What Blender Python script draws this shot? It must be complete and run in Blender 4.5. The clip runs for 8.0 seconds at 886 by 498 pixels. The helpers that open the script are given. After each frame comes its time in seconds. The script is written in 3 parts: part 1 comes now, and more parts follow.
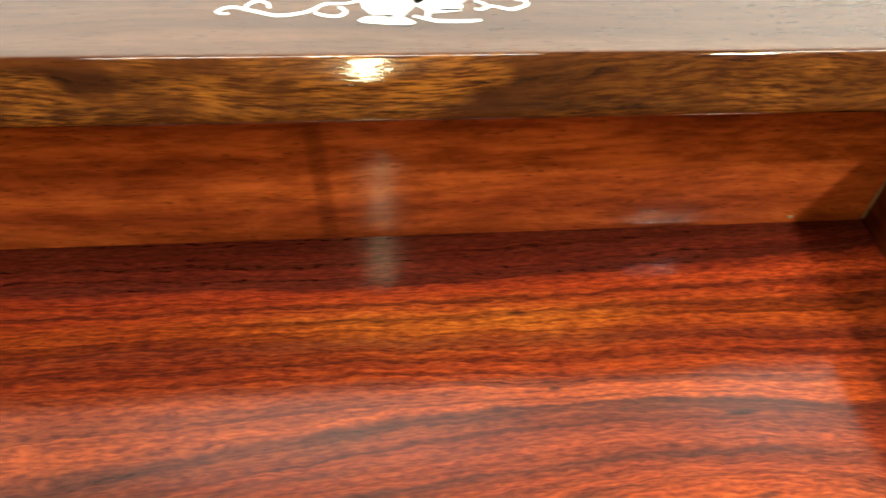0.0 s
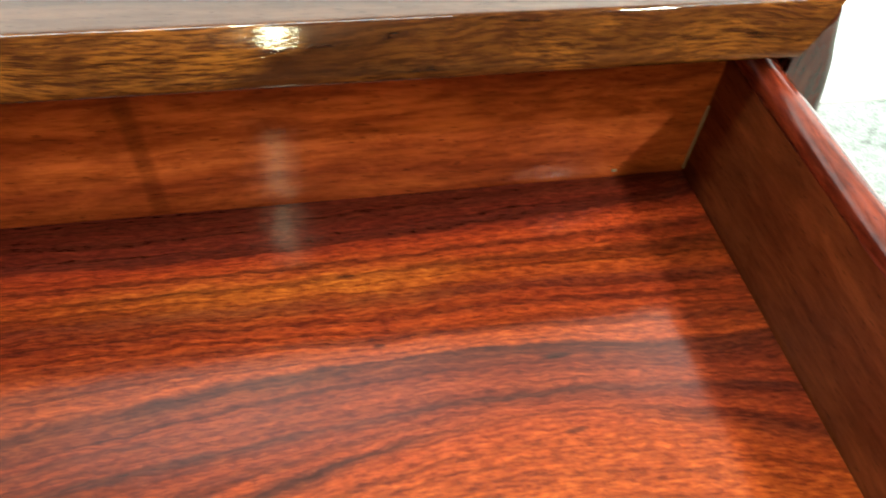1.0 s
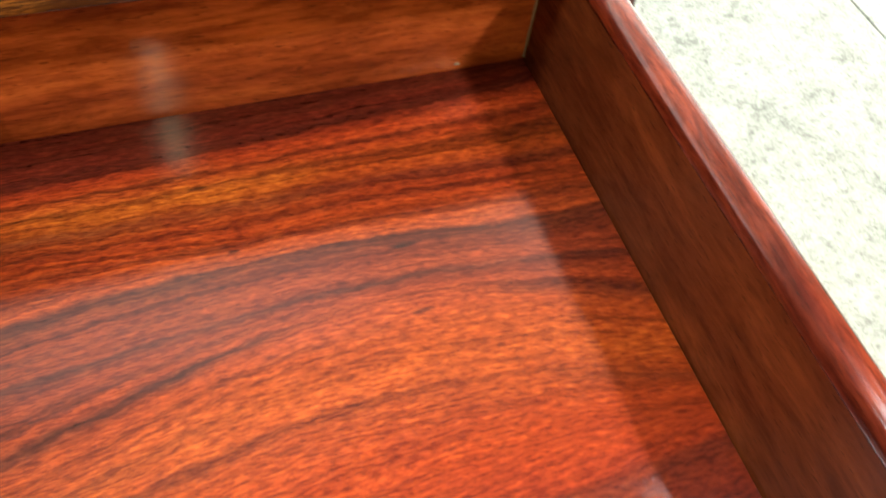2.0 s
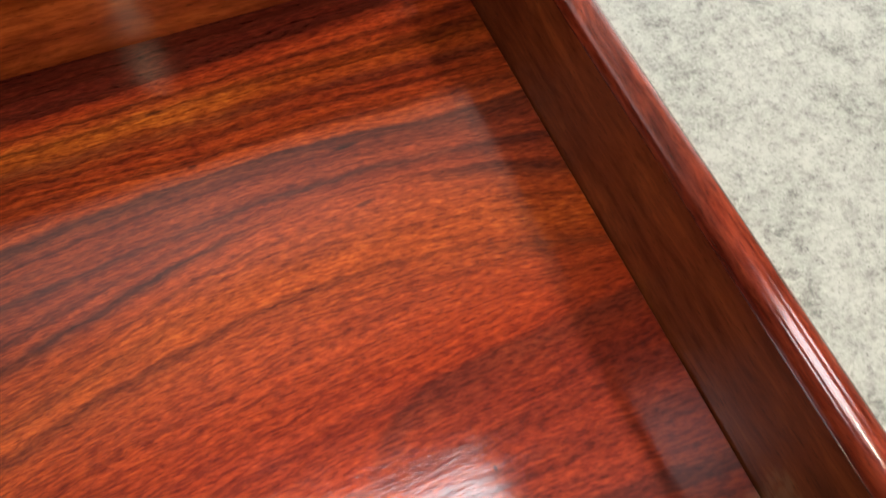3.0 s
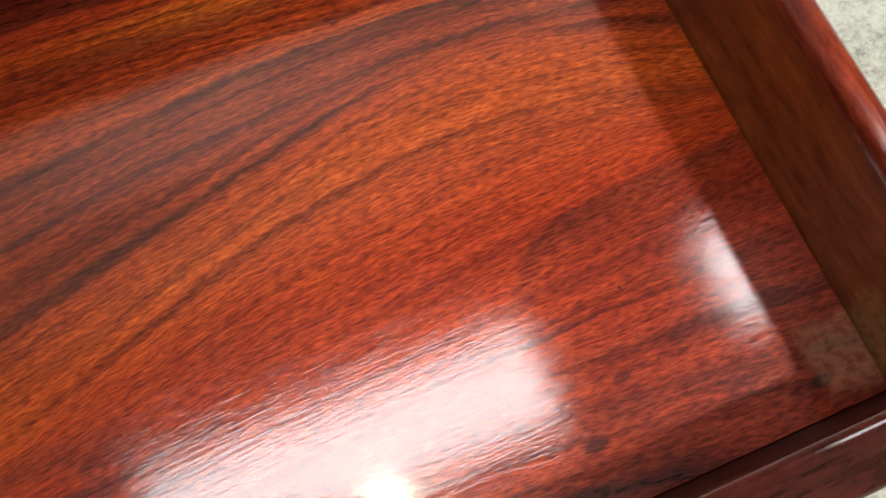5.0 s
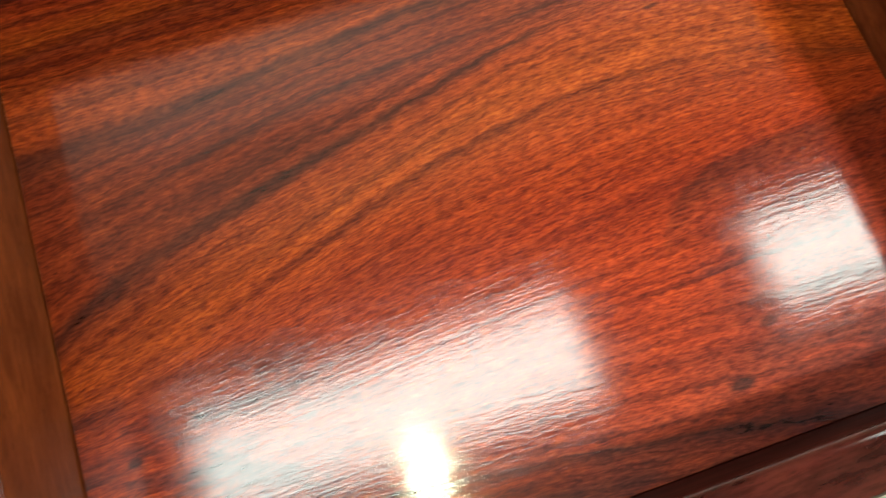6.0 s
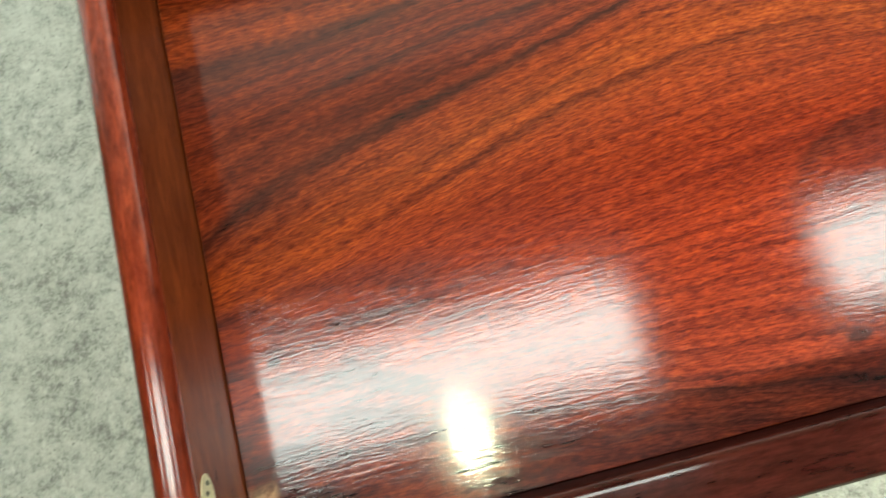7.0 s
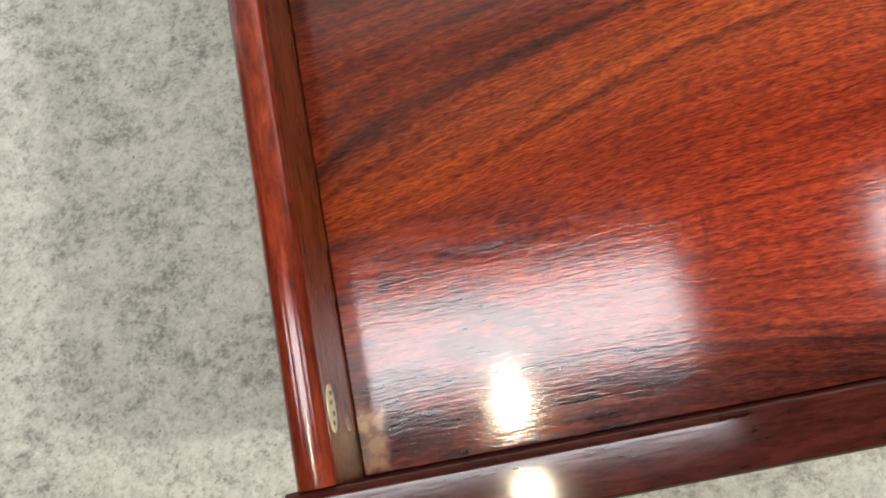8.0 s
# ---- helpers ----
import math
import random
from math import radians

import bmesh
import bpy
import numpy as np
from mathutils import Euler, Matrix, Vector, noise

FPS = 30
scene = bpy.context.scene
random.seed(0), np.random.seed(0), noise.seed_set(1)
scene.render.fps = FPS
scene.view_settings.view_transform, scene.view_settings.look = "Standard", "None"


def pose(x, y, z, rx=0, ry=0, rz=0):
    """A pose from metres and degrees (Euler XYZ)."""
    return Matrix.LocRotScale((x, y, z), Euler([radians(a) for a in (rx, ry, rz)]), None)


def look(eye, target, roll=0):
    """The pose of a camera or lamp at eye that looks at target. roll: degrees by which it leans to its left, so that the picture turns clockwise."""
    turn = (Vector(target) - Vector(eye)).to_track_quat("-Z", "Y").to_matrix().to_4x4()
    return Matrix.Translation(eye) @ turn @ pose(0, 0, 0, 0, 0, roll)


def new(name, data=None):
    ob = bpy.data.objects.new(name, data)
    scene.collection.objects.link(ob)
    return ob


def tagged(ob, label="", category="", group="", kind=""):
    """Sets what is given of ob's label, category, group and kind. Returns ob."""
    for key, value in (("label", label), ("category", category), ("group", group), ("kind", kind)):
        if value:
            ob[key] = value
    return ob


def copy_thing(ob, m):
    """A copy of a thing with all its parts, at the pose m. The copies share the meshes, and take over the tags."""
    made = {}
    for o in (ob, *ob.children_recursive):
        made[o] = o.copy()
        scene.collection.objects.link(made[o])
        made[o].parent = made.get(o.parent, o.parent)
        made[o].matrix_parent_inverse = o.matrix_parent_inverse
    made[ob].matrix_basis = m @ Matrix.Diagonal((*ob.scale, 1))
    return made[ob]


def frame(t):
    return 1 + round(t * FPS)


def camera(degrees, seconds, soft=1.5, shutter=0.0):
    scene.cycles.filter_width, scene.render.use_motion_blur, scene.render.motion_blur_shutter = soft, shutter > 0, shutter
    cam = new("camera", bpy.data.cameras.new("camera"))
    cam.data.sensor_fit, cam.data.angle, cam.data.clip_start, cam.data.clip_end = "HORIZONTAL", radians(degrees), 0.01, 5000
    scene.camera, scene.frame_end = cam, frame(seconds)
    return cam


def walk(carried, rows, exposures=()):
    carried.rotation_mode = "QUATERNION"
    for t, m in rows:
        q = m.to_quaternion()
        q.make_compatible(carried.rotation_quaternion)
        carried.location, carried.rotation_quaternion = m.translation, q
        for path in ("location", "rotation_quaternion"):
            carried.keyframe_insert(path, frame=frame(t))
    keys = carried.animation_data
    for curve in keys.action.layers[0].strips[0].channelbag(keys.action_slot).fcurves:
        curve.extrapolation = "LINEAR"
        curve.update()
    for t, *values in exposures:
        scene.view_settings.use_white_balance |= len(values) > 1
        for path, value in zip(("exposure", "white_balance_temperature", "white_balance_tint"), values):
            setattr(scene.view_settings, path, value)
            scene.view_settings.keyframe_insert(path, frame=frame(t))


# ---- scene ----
cam = camera(58.5, 8.0, shutter=0.5)
PATH = [
    (0, (-0.04, 0.081, 0.667), (0.178, 1.399, -0.821), 4.9),
    (0.5, (-0.006, 0.071, 0.672), (0.298, 1.372, -0.816), 6.2),
    (1, (0.023, 0.056, 0.676), (0.392, 1.311, -0.837), 6.8),
    (1.5, (0.049, 0.036, 0.681), (0.480, 1.208, -0.880), 7.7),
    (2, (0.061, 0.027, 0.699), (0.577, 1.037, -0.948), 10.1),
    (3.5, (0.09, -0.031, 0.769), (0.469, 0.669, -1.066), 4.4),
    (4, (0.076, -0.031, 0.78), (0.425, 0.544, -1.104), 6.4),
    (4.5, (0.042, -0.029, 0.789), (0.36, 0.522, -1.107), 6.0),
    (6, (-0.098, -0.023, 0.808), (0.11, 0.473, -1.118), 3.9),
    (6.5, (-0.133, -0.033, 0.811), (0.014, 0.456, -1.122), 0.1),
    (7, (-0.167, -0.041, 0.82), (-0.069, 0.432, -1.121), -2.6),
    (7.5, (-0.197, -0.048, 0.824), (-0.158, 0.4, -1.125), -7.2),
    (8, (-0.22, -0.055, 0.825), (-0.229, 0.365, -1.13), -12.2),
]
walk(cam, [(t, look(eye, target, roll)) for t, eye, target, roll in PATH],
     exposures=[(0.0, 0.68, 6500, -3), (0.9, 0.60, 5900, -7), (1.5, 0.62, 5800, -8), (2.2, 0.60, 6500, 7), (3.3, -0.26, 6500, 13), (4.0, -0.06, 6500, 13),
                (4.7, -0.10, 6500, 13), (5.8, -0.02, 6500, -8), (7.0, -0.12, 6500, -7), (7.6, -0.18, 6500, -1), (8.0, -0.30, 6500, 14)])

# ---- levels and main lines, metres ----
FLOOR_Z = -0.035          # floor
IN_Z = 0.300              # inside of the drawer's bottom
HALF = 0.300              # half the drawer's inner width
BACK_Y, FRONT_Y = 0.420, -0.080
RIM_Z = 0.402             # top of the drawer's boards
TOP_Z = 0.449             # table top
FACE_Y = 0.383            # front of the table's frame
WALL_Y = 0.855
CEIL_Z = 2.60

# ---- world ----
world = bpy.data.worlds.new("world")
world.use_nodes = True
world.node_tree.nodes["Background"].inputs[0].default_value = (0.8, 0.85, 0.9, 1)
world.node_tree.nodes["Background"].inputs[1].default_value = 0.05
scene.world = world


# ---- node helpers ----
class Nodes:
    def __init__(self, name):
        self.mat = bpy.data.materials.new(name)
        self.mat.use_nodes = True
        self.tree = self.mat.node_tree
        self.bsdf = self.tree.nodes["Principled BSDF"]
        geo = self.tree.nodes.new("ShaderNodeNewGeometry")
        self.pos = geo.outputs["Position"]
        sep = self.tree.nodes.new("ShaderNodeSeparateXYZ")
        self.link(self.pos, sep.inputs[0])
        self.x, self.y, self.z = sep.outputs

    def link(self, a, b):
        if hasattr(a, "is_output"):
            self.tree.links.new(a, b)
        else:
            b.default_value = a

    def math(self, op, a, b=0.0, c=None):
        n = self.tree.nodes.new("ShaderNodeMath")
        n.operation = op
        self.link(a, n.inputs[0])
        self.link(b, n.inputs[1])
        if c is not None:
            self.link(c, n.inputs[2])
        return n.outputs[0]

    def add(self, a, b):
        return self.math("ADD", a, b)

    def mul(self, a, b):
        return self.math("MULTIPLY", a, b)

    def vec(self, x, y, z):
        n = self.tree.nodes.new("ShaderNodeCombineXYZ")
        for v, i in zip((x, y, z), n.inputs):
            self.link(v, i)
        return n.outputs[0]

    def noise(self, vector, scale=1.0, detail=3.0, rough=0.55, distort=0.0):
        n = self.tree.nodes.new("ShaderNodeTexNoise")
        self.link(vector, n.inputs["Vector"])
        n.inputs["Scale"].default_value = scale
        n.inputs["Detail"].default_value = detail
        n.inputs["Roughness"].default_value = rough
        n.inputs["Distortion"].default_value = distort
        return n.outputs["Fac"]

    def ramp(self, fac, stops, mode="LINEAR"):
        n = self.tree.nodes.new("ShaderNodeValToRGB")
        n.color_ramp.interpolation = mode
        e = n.color_ramp.elements
        while len(e) < len(stops):
            e.new(0.5)
        for i, (p, col) in enumerate(stops):
            e[i].position = p
            if isinstance(col, (int, float)):
                col = (col, col, col)
            e[i].color = (*col, 1)
        self.link(fac, n.inputs[0])
        return n.outputs[0]

    def span(self, v, a, b, lo=0.0, hi=1.0, smooth=True):
        n = self.tree.nodes.new("ShaderNodeMapRange")
        n.interpolation_type = "SMOOTHSTEP" if smooth else "LINEAR"
        self.link(v, n.inputs[0])
        for i, w in enumerate((a, b, lo, hi)):
            n.inputs[i + 1].default_value = w
        return n.outputs[0]

    def mix(self, fac, a, b, mode="MIX"):
        n = self.tree.nodes.new("ShaderNodeMix")
        n.data_type, n.blend_type = "RGBA", mode
        self.link(fac, n.inputs[0])
        for v, i in ((a, 6), (b, 7)):
            if isinstance(v, tuple) and len(v) == 3:
                v = (*v, 1)
            self.link(v, n.inputs[i])
        return n.outputs[2]

    def bump(self, height, strength, distance, normal=None):
        n = self.tree.nodes.new("ShaderNodeBump")
        n.inputs["Strength"].default_value = strength
        n.inputs["Distance"].default_value = distance
        self.link(height, n.inputs["Height"])
        if normal is not None:
            self.link(normal, n.inputs["Normal"])
        return n.outputs[0]

    def rand(self):
        n = self.tree.nodes.new("ShaderNodeObjectInfo")
        return n.outputs["Random"]

    def done(self, color=None, rough=0.5, metal=0.0, normal=None, coat=0.0, coat_rough=0.05, coat_normal=None, spec=0.5):
        p = self.bsdf.inputs
        if color is not None:
            if isinstance(color, tuple) and len(color) == 3:
                color = (*color, 1)
            self.link(color, p["Base Color"])
        self.link(rough, p["Roughness"])
        p["Metallic"].default_value = metal
        p["Specular IOR Level"].default_value = spec
        p["Coat Weight"].default_value = coat
        self.link(coat_rough, p["Coat Roughness"])
        p["Coat IOR"].default_value = 1.55
        if normal is not None:
            self.link(normal, p["Normal"])
        if coat_normal is not None:
            self.link(coat_normal, p["Coat Normal"])
        return self.mat


# ---- materials ----
# growth lines of the drawer's bottom board, front to back: ring number, then y as a polynomial of 3x
RINGS = (
    (-0.290, (-0.0965, -0.0468, -0.0383)),
    (-0.143, (-0.0477, -0.0499, -0.0336, 0.0074)),
    (0.039, (0.0130, -0.0039, -0.0084)),
    (0.256, (0.0854, 0.0468, -0.0019, -0.0111)),
    (0.513, (0.1710, 0.0756, -0.1009, -0.0433, 0.0419)),
    (0.665, (0.2216, 0.0920, -0.0411, -0.1018, -0.0379, 0.0631)),
    (0.749, (0.2496, 0.0320, -0.0298, -0.0034, -0.0192)),
    (0.859, (0.2864, 0.0339, -0.0561, -0.0592, 0.0360, 0.0458)),
    (0.927, (0.3089, -0.0092, -0.0069)),
    (1.011, (0.3370, -0.0037, -0.0054)),
    (1.134, (0.3781, 0.0076, 0.0146)),
    (1.278, (0.4260, 0.0060, 0.0111)),
)


def rosewood_panel():
    """The drawer's bottom: one wide flat-sawn board; its rings follow the field s, which rises from ring to ring."""
    n = Nodes("rosewood_panel")
    wob = n.noise(n.vec(n.mul(n.x, 5.0), n.mul(n.y, 9.0), 0.0), 1.0, 2.0)
    jag = n.noise(n.vec(n.mul(n.x, 38.0), n.mul(n.y, 110.0), 2.0), 1.0, 3.0, 0.6)
    yy = n.add(n.y, n.add(n.span(wob, 0.2, 0.8, -0.004, 0.004, False), n.span(jag, 0.2, 0.8, -0.0026, 0.0026, False)))
    X = n.mul(n.x, 3.0)
    lines_y = []
    for ring, poly in RINGS:
        v = poly[-1]
        for c in reversed(poly[:-1]):
            v = n.add(n.mul(X, v), c)
        lines_y.append(v)
    s = RINGS[0][0]
    for (r0, p0), (r1, p1), y0, y1 in zip(RINGS, RINGS[1:], lines_y, lines_y[1:]):
        k = n.tree.nodes.new("ShaderNodeMapRange")
        for v, i in ((yy, 0), (y0, 1), (y1, 2), (0.0, 3), (r1 - r0, 4)):
            n.link(v, k.inputs[i])
        s = n.add(k.outputs[0], s)
    # wood colour by ring; the rearmost also hold shade from the table top
    base = n.ramp(n.span(s, -0.5, 1.5, 0, 1, False), [
        (0.000, (0.15, 0.0260, 0.0120)), (0.150, (0.19, 0.0300, 0.0110)), (0.220, (0.24, 0.0310, 0.0085)), (0.300, (0.29, 0.0340, 0.0070)), (0.400, (0.27, 0.0330, 0.0070)), (0.475, (0.31, 0.0460, 0.0079)), (0.530, (0.37, 0.0700, 0.0090)), (0.580, (0.30, 0.0480, 0.0088)), (0.610, (0.25, 0.0390, 0.0097)), (0.665, (0.24, 0.0380, 0.0097)), (0.678, (0.29, 0.0500, 0.0090)), (0.690, (0.36, 0.0640, 0.0100)), (0.705, (0.33, 0.0560, 0.0088)), (0.735, (0.27, 0.0400, 0.0079)), (0.755, (0.21, 0.031, 0.0066)), (0.775, (0.32, 0.060, 0.0085)), (0.790, (0.23, 0.033, 0.0072)), (0.802, (0.30, 0.043, 0.0085)), (0.815, (0.19, 0.023, 0.0066)), (0.828, (0.10, 0.013, 0.0062)), (0.900, (0.070, 0.0105, 0.0060))])

    # dark veins: ring number, reach towards the back and the front, depth, ends along x
    def vein(at, up, down, depth, left=-9.0, right=9.0, soft=0.05):
        d = n.add(s, -at)
        k = n.mul(n.span(d, 0.0, up, depth, 0.0), n.span(d, -down, 0.0))
        if left > -5:
            k = n.mul(k, n.span(n.x, left - soft, left + soft))
        if right < 5:
            k = n.mul(k, n.span(n.x, right - soft, right + soft, 1.0, 0.0))
        return k
    veins = ((0.866, 0.012, 0.060, 0.85), (0.856, 0.012, 0.022, 0.80, -9.0, 0.10), (0.800, 0.012, 0.020, 0.50, -9.0, 0.06), (0.755, 0.013, 0.022, 0.95, -0.24, 9.0),
             (0.712, 0.012, 0.016, 0.45, -0.20, 0.10), (0.676, 0.016, 0.028, 1.00, -9.0, 0.08), (0.664, 0.030, 0.055, 0.75, -9.0, -0.20), (0.668, 0.030, 0.040, 0.70, 0.21, 9.0, 0.03),
             (0.575, 0.020, 0.032, 0.30, -0.25, 0.02), (0.520, 0.018, 0.030, 0.35, -0.12, 0.12), (0.500, 0.030, 0.040, 0.55, 0.23, 9.0, 0.03), (0.385, 0.030, 0.045, 0.25, -9.0, -0.17, 0.03))
    veins += ((0.039, 0.016, 0.024, 0.60, 0.15, 9.0), (-0.030, 0.020, 0.030, 0.45, 0.10, 9.0), (-0.138, 0.016, 0.026, 1.0, -0.24, 9.0, 0.03), (-0.200, 0.020, 0.030, 0.60, -0.1, 9.0),
              (1.150, 0.020, 0.030, 0.65), (1.095, 0.010, 0.016, 0.45), (1.060, 0.010, 0.014, 0.40, -0.1, 9.0), (1.010, 0.014, 0.030, 0.60), (0.970, 0.010, 0.014, 0.45), (0.930, 0.008, 0.014, 0.50),
              (0.905, 0.006, 0.008, 0.40, -9.0, 0.12), (1.200, 0.012, 0.020, 0.55), (1.236, 0.010, 0.016, 0.50))
    dark = 0.0
    for args in veins:
        k = vein(*args)
        dark = k if dark == 0.0 else n.math("MAXIMUM", dark, k)
    broken = n.noise(n.vec(n.mul(n.x, 11.0), n.mul(s, 12.0), 3.0), 1.0, 3.0)
    dark = n.mul(dark, n.span(broken, 0.32, 0.58, 0.62, 1.0))
    # the innermost ring: a dark arch that opens towards one side
    e = n.math("EXPONENT", n.mul(n.add(n.x, -0.096), -1 / 0.022))
    arch_y = n.add(n.add(n.mul(n.x, 0.05), 0.0985), n.mul(e, -0.055))
    slope = n.add(n.mul(e, 2.5), 0.05)
    d = n.math("DIVIDE", n.math("SUBTRACT", yy, arch_y), n.math("SQRT", n.add(n.mul(slope, slope), 1.0)))
    arch = n.mul(n.mul(n.span(d, 0.0, 0.006, 0.70, 0.0), n.span(d, -0.026, 0.0)), n.mul(n.span(n.x, 0.090, 0.100), n.span(n.y, 0.045, 0.105, 0.25, 1.0)))
    dark = n.math("MAXIMUM", dark, n.mul(arch, n.span(broken, 0.30, 0.6, 0.55, 1.0)))
    col = n.mix(dark, base, (0.064, 0.013, 0.007))
    # golden sheen painted into some rear rings' colour; darker red heart inside the arch
    golden = n.mul(n.mul(n.span(s, 0.95, 1.02), n.span(s, 1.12, 1.06)), n.mul(n.mul(n.span(n.x, 0.16, 0.04), n.span(n.x, -0.14, -0.02)), n.span(broken, 0.26, 0.50)))
    col = n.mix(golden, col, n.mix(1.0, col, (1.35, 1.95, 1.5), "MULTIPLY"))
    inside = n.mul(n.span(d, 0.0, -0.03), n.span(n.x, 0.08, 0.16))
    col = n.mix(n.mul(inside, 0.9), col, n.mix(1.0, col, (0.66, 0.64, 0.90), "MULTIPLY"))
    # darker towards the board's left end, fading at the front edge and rear rings
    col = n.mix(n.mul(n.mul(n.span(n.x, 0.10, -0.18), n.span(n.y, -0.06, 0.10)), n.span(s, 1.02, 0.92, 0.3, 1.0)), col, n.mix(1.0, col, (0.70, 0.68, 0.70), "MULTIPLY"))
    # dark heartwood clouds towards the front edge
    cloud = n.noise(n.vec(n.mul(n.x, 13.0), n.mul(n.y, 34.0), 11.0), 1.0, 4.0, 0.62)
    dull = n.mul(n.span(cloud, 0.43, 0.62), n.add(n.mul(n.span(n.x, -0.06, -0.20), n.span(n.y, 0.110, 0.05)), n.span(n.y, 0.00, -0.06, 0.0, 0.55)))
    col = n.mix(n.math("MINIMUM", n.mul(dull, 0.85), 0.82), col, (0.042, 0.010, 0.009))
    # knots, pits and a short crack
    for kx, ky, rx, ry, deep in ((0.164, 0.281, 0.010, 0.0022, 0.80), (0.161, 0.234, 0.007, 0.0018, 0.60), (0.261, -0.058, 0.009, 0.004, 0.85), (0.110, -0.039, 0.010, 0.004, 0.8),
                                 (-0.234, -0.028, 0.005, 0.003, 0.7), (-0.267, 0.039, 0.005, 0.003, 0.8), (-0.222, 0.054, 0.005, 0.002, 0.7), (0.168, 0.046, 0.0014, 0.0022, 0.9),
                                 (-0.1515, -0.058, 0.021, 0.0011, 0.95), (0.143, -0.007, 0.007, 0.003, 0.6), (0.052, 0.354, 0.006, 0.0012, 0.7), (0.065, 0.302, 0.004, 0.0014, 0.7)):
        dx, dy = n.mul(n.add(n.x, -kx), 1 / rx), n.mul(n.add(n.y, -ky), 1 / ry)
        d = n.add(n.math("SQRT", n.add(n.mul(dx, dx), n.mul(dy, dy))), n.span(jag, 0.2, 0.8, -0.35, 0.35, False))
        col = n.mix(n.span(d, 0.5, 1.3, deep, 0.0), col, (0.016, 0.006, 0.006))
    # faint reddish cracks across the grain
    for kx, ky, rx, ry in ((-0.048, 0.037, 0.0016, 0.015), (-0.123, 0.030, 0.0013, 0.014), (-0.135, 0.052, 0.0010, 0.008)):
        dx, dy = n.mul(n.add(n.add(n.x, n.span(wob, 0.2, 0.8, -0.004, 0.004, False)), -kx), 1 / rx), n.mul(n.add(n.y, -ky), 1 / ry)
        d = n.add(n.math("SQRT", n.add(n.mul(dx, dx), n.mul(dy, dy))), n.span(jag, 0.2, 0.8, -0.6, 0.6, False))
        col = n.mix(n.span(d, 0.4, 1.3, 0.55, 0.0), col, (0.090, 0.016, 0.012))
    # growth bands, fibres, mottling and pores
    bands = n.noise(n.vec(n.mul(n.x, 2.6), n.mul(s, 30.0), 0.0), 1.0, 5.0, 0.62)
    col = n.mix(n.span(bands, 0.46, 0.66, 0.0, 0.55), col, n.mix(1.0, col, (0.40, 0.28, 0.36), "MULTIPLY"))
    fine = n.noise(n.vec(n.mul(n.x, 6.0), n.mul(s, 95.0), 4.0), 1.0, 3.0, 0.6)
    col = n.mix(n.span(fine, 0.44, 0.66, 0.0, 0.5), col, n.mix(1.0, col, (0.52, 0.40, 0.46), "MULTIPLY"))
    lines = n.noise(n.vec(n.mul(n.x, 1.8), n.mul(s, 60.0), 8.0), 1.0, 3.0, 0.6)
    col = n.mix(n.mul(n.span(lines, 0.50, 0.58, 0.0, 0.55), n.add(n.span(s, 0.50, 0.90, 0.35, 1.0), n.span(s, 0.25, 0.10, 0.0, 0.5))), col, n.mix(1.0, col, (0.28, 0.20, 0.26), "MULTIPLY"))
    lean = n.add(n.mul(n.y, 0.5), n.mul(s, 0.5 / 3))
    fibre = n.noise(n.vec(n.mul(n.x, 105.0), n.mul(lean, 680.0), 1.0), 1.0, 3.0, 0.62)
    col = n.mix(n.span(fibre, 0.34, 0.66, 0.0, 1.0), n.mix(1.0, col, (1.42, 1.58, 1.34), "MULTIPLY"), n.mix(1.0, col, (0.70, 0.58, 0.64), "MULTIPLY"))
    patch = n.noise(n.vec(n.mul(n.x, 26.0), n.mul(lean, 48.0), 7.0), 1.0, 4.0, 0.6)
    col = n.mix(n.span(patch, 0.36, 0.66, 0.0, 0.40), n.mix(1.0, col, (1.12, 1.24, 1.08), "MULTIPLY"), n.mix(1.0, col, (0.66, 0.50, 0.60), "MULTIPLY"))
    fleck = n.noise(n.vec(n.mul(n.x, 105.0), n.mul(lean, 360.0), 15.0), 1.0, 3.0, 0.6)
    col = n.mix(n.span(fleck, 0.52, 0.64, 0.0, 0.50), col, n.mix(1.0, col, (0.45, 0.34, 0.42), "MULTIPLY"))
    col = n.mix(n.span(fleck, 0.47, 0.36, 0.0, 0.42), col, n.mix(1.0, col, (1.35, 1.7, 1.3), "MULTIPLY"))
    pores = n.noise(n.vec(n.mul(n.x, 190.0), n.mul(lean, 850.0), 5.0), 1.0, 1.0)
    pit = n.span(pores, 0.60, 0.72)
    col = n.mix(n.mul(pit, 0.25), col, (0.030, 0.007, 0.004))
    # warm glints mirrored in the front corners, painted into the colour with dark marks
    for kx, ky, rx, ry, deep in ((-0.294, -0.059, 0.013, 0.021, 0.80), (0.285, -0.046, 0.026, 0.026, 0.22)):
        dx, dy = n.mul(n.add(n.x, -kx), 1 / rx), n.mul(n.add(n.y, -ky), 1 / ry)
        d = n.add(n.math("MAXIMUM", n.math("ABSOLUTE", dx), n.math("ABSOLUTE", dy)), n.span(patch, 0.2, 0.8, -0.25, 0.25, False))
        corner_glint = n.mul(n.span(d, 0.65, 1.15, deep, 0.0), n.span(n.noise(n.pos, 140.0, 4.0), 0.36, 0.56, 0.4, 1.0))
        col = n.mix(corner_glint, col, (0.50, 0.36, 0.16))
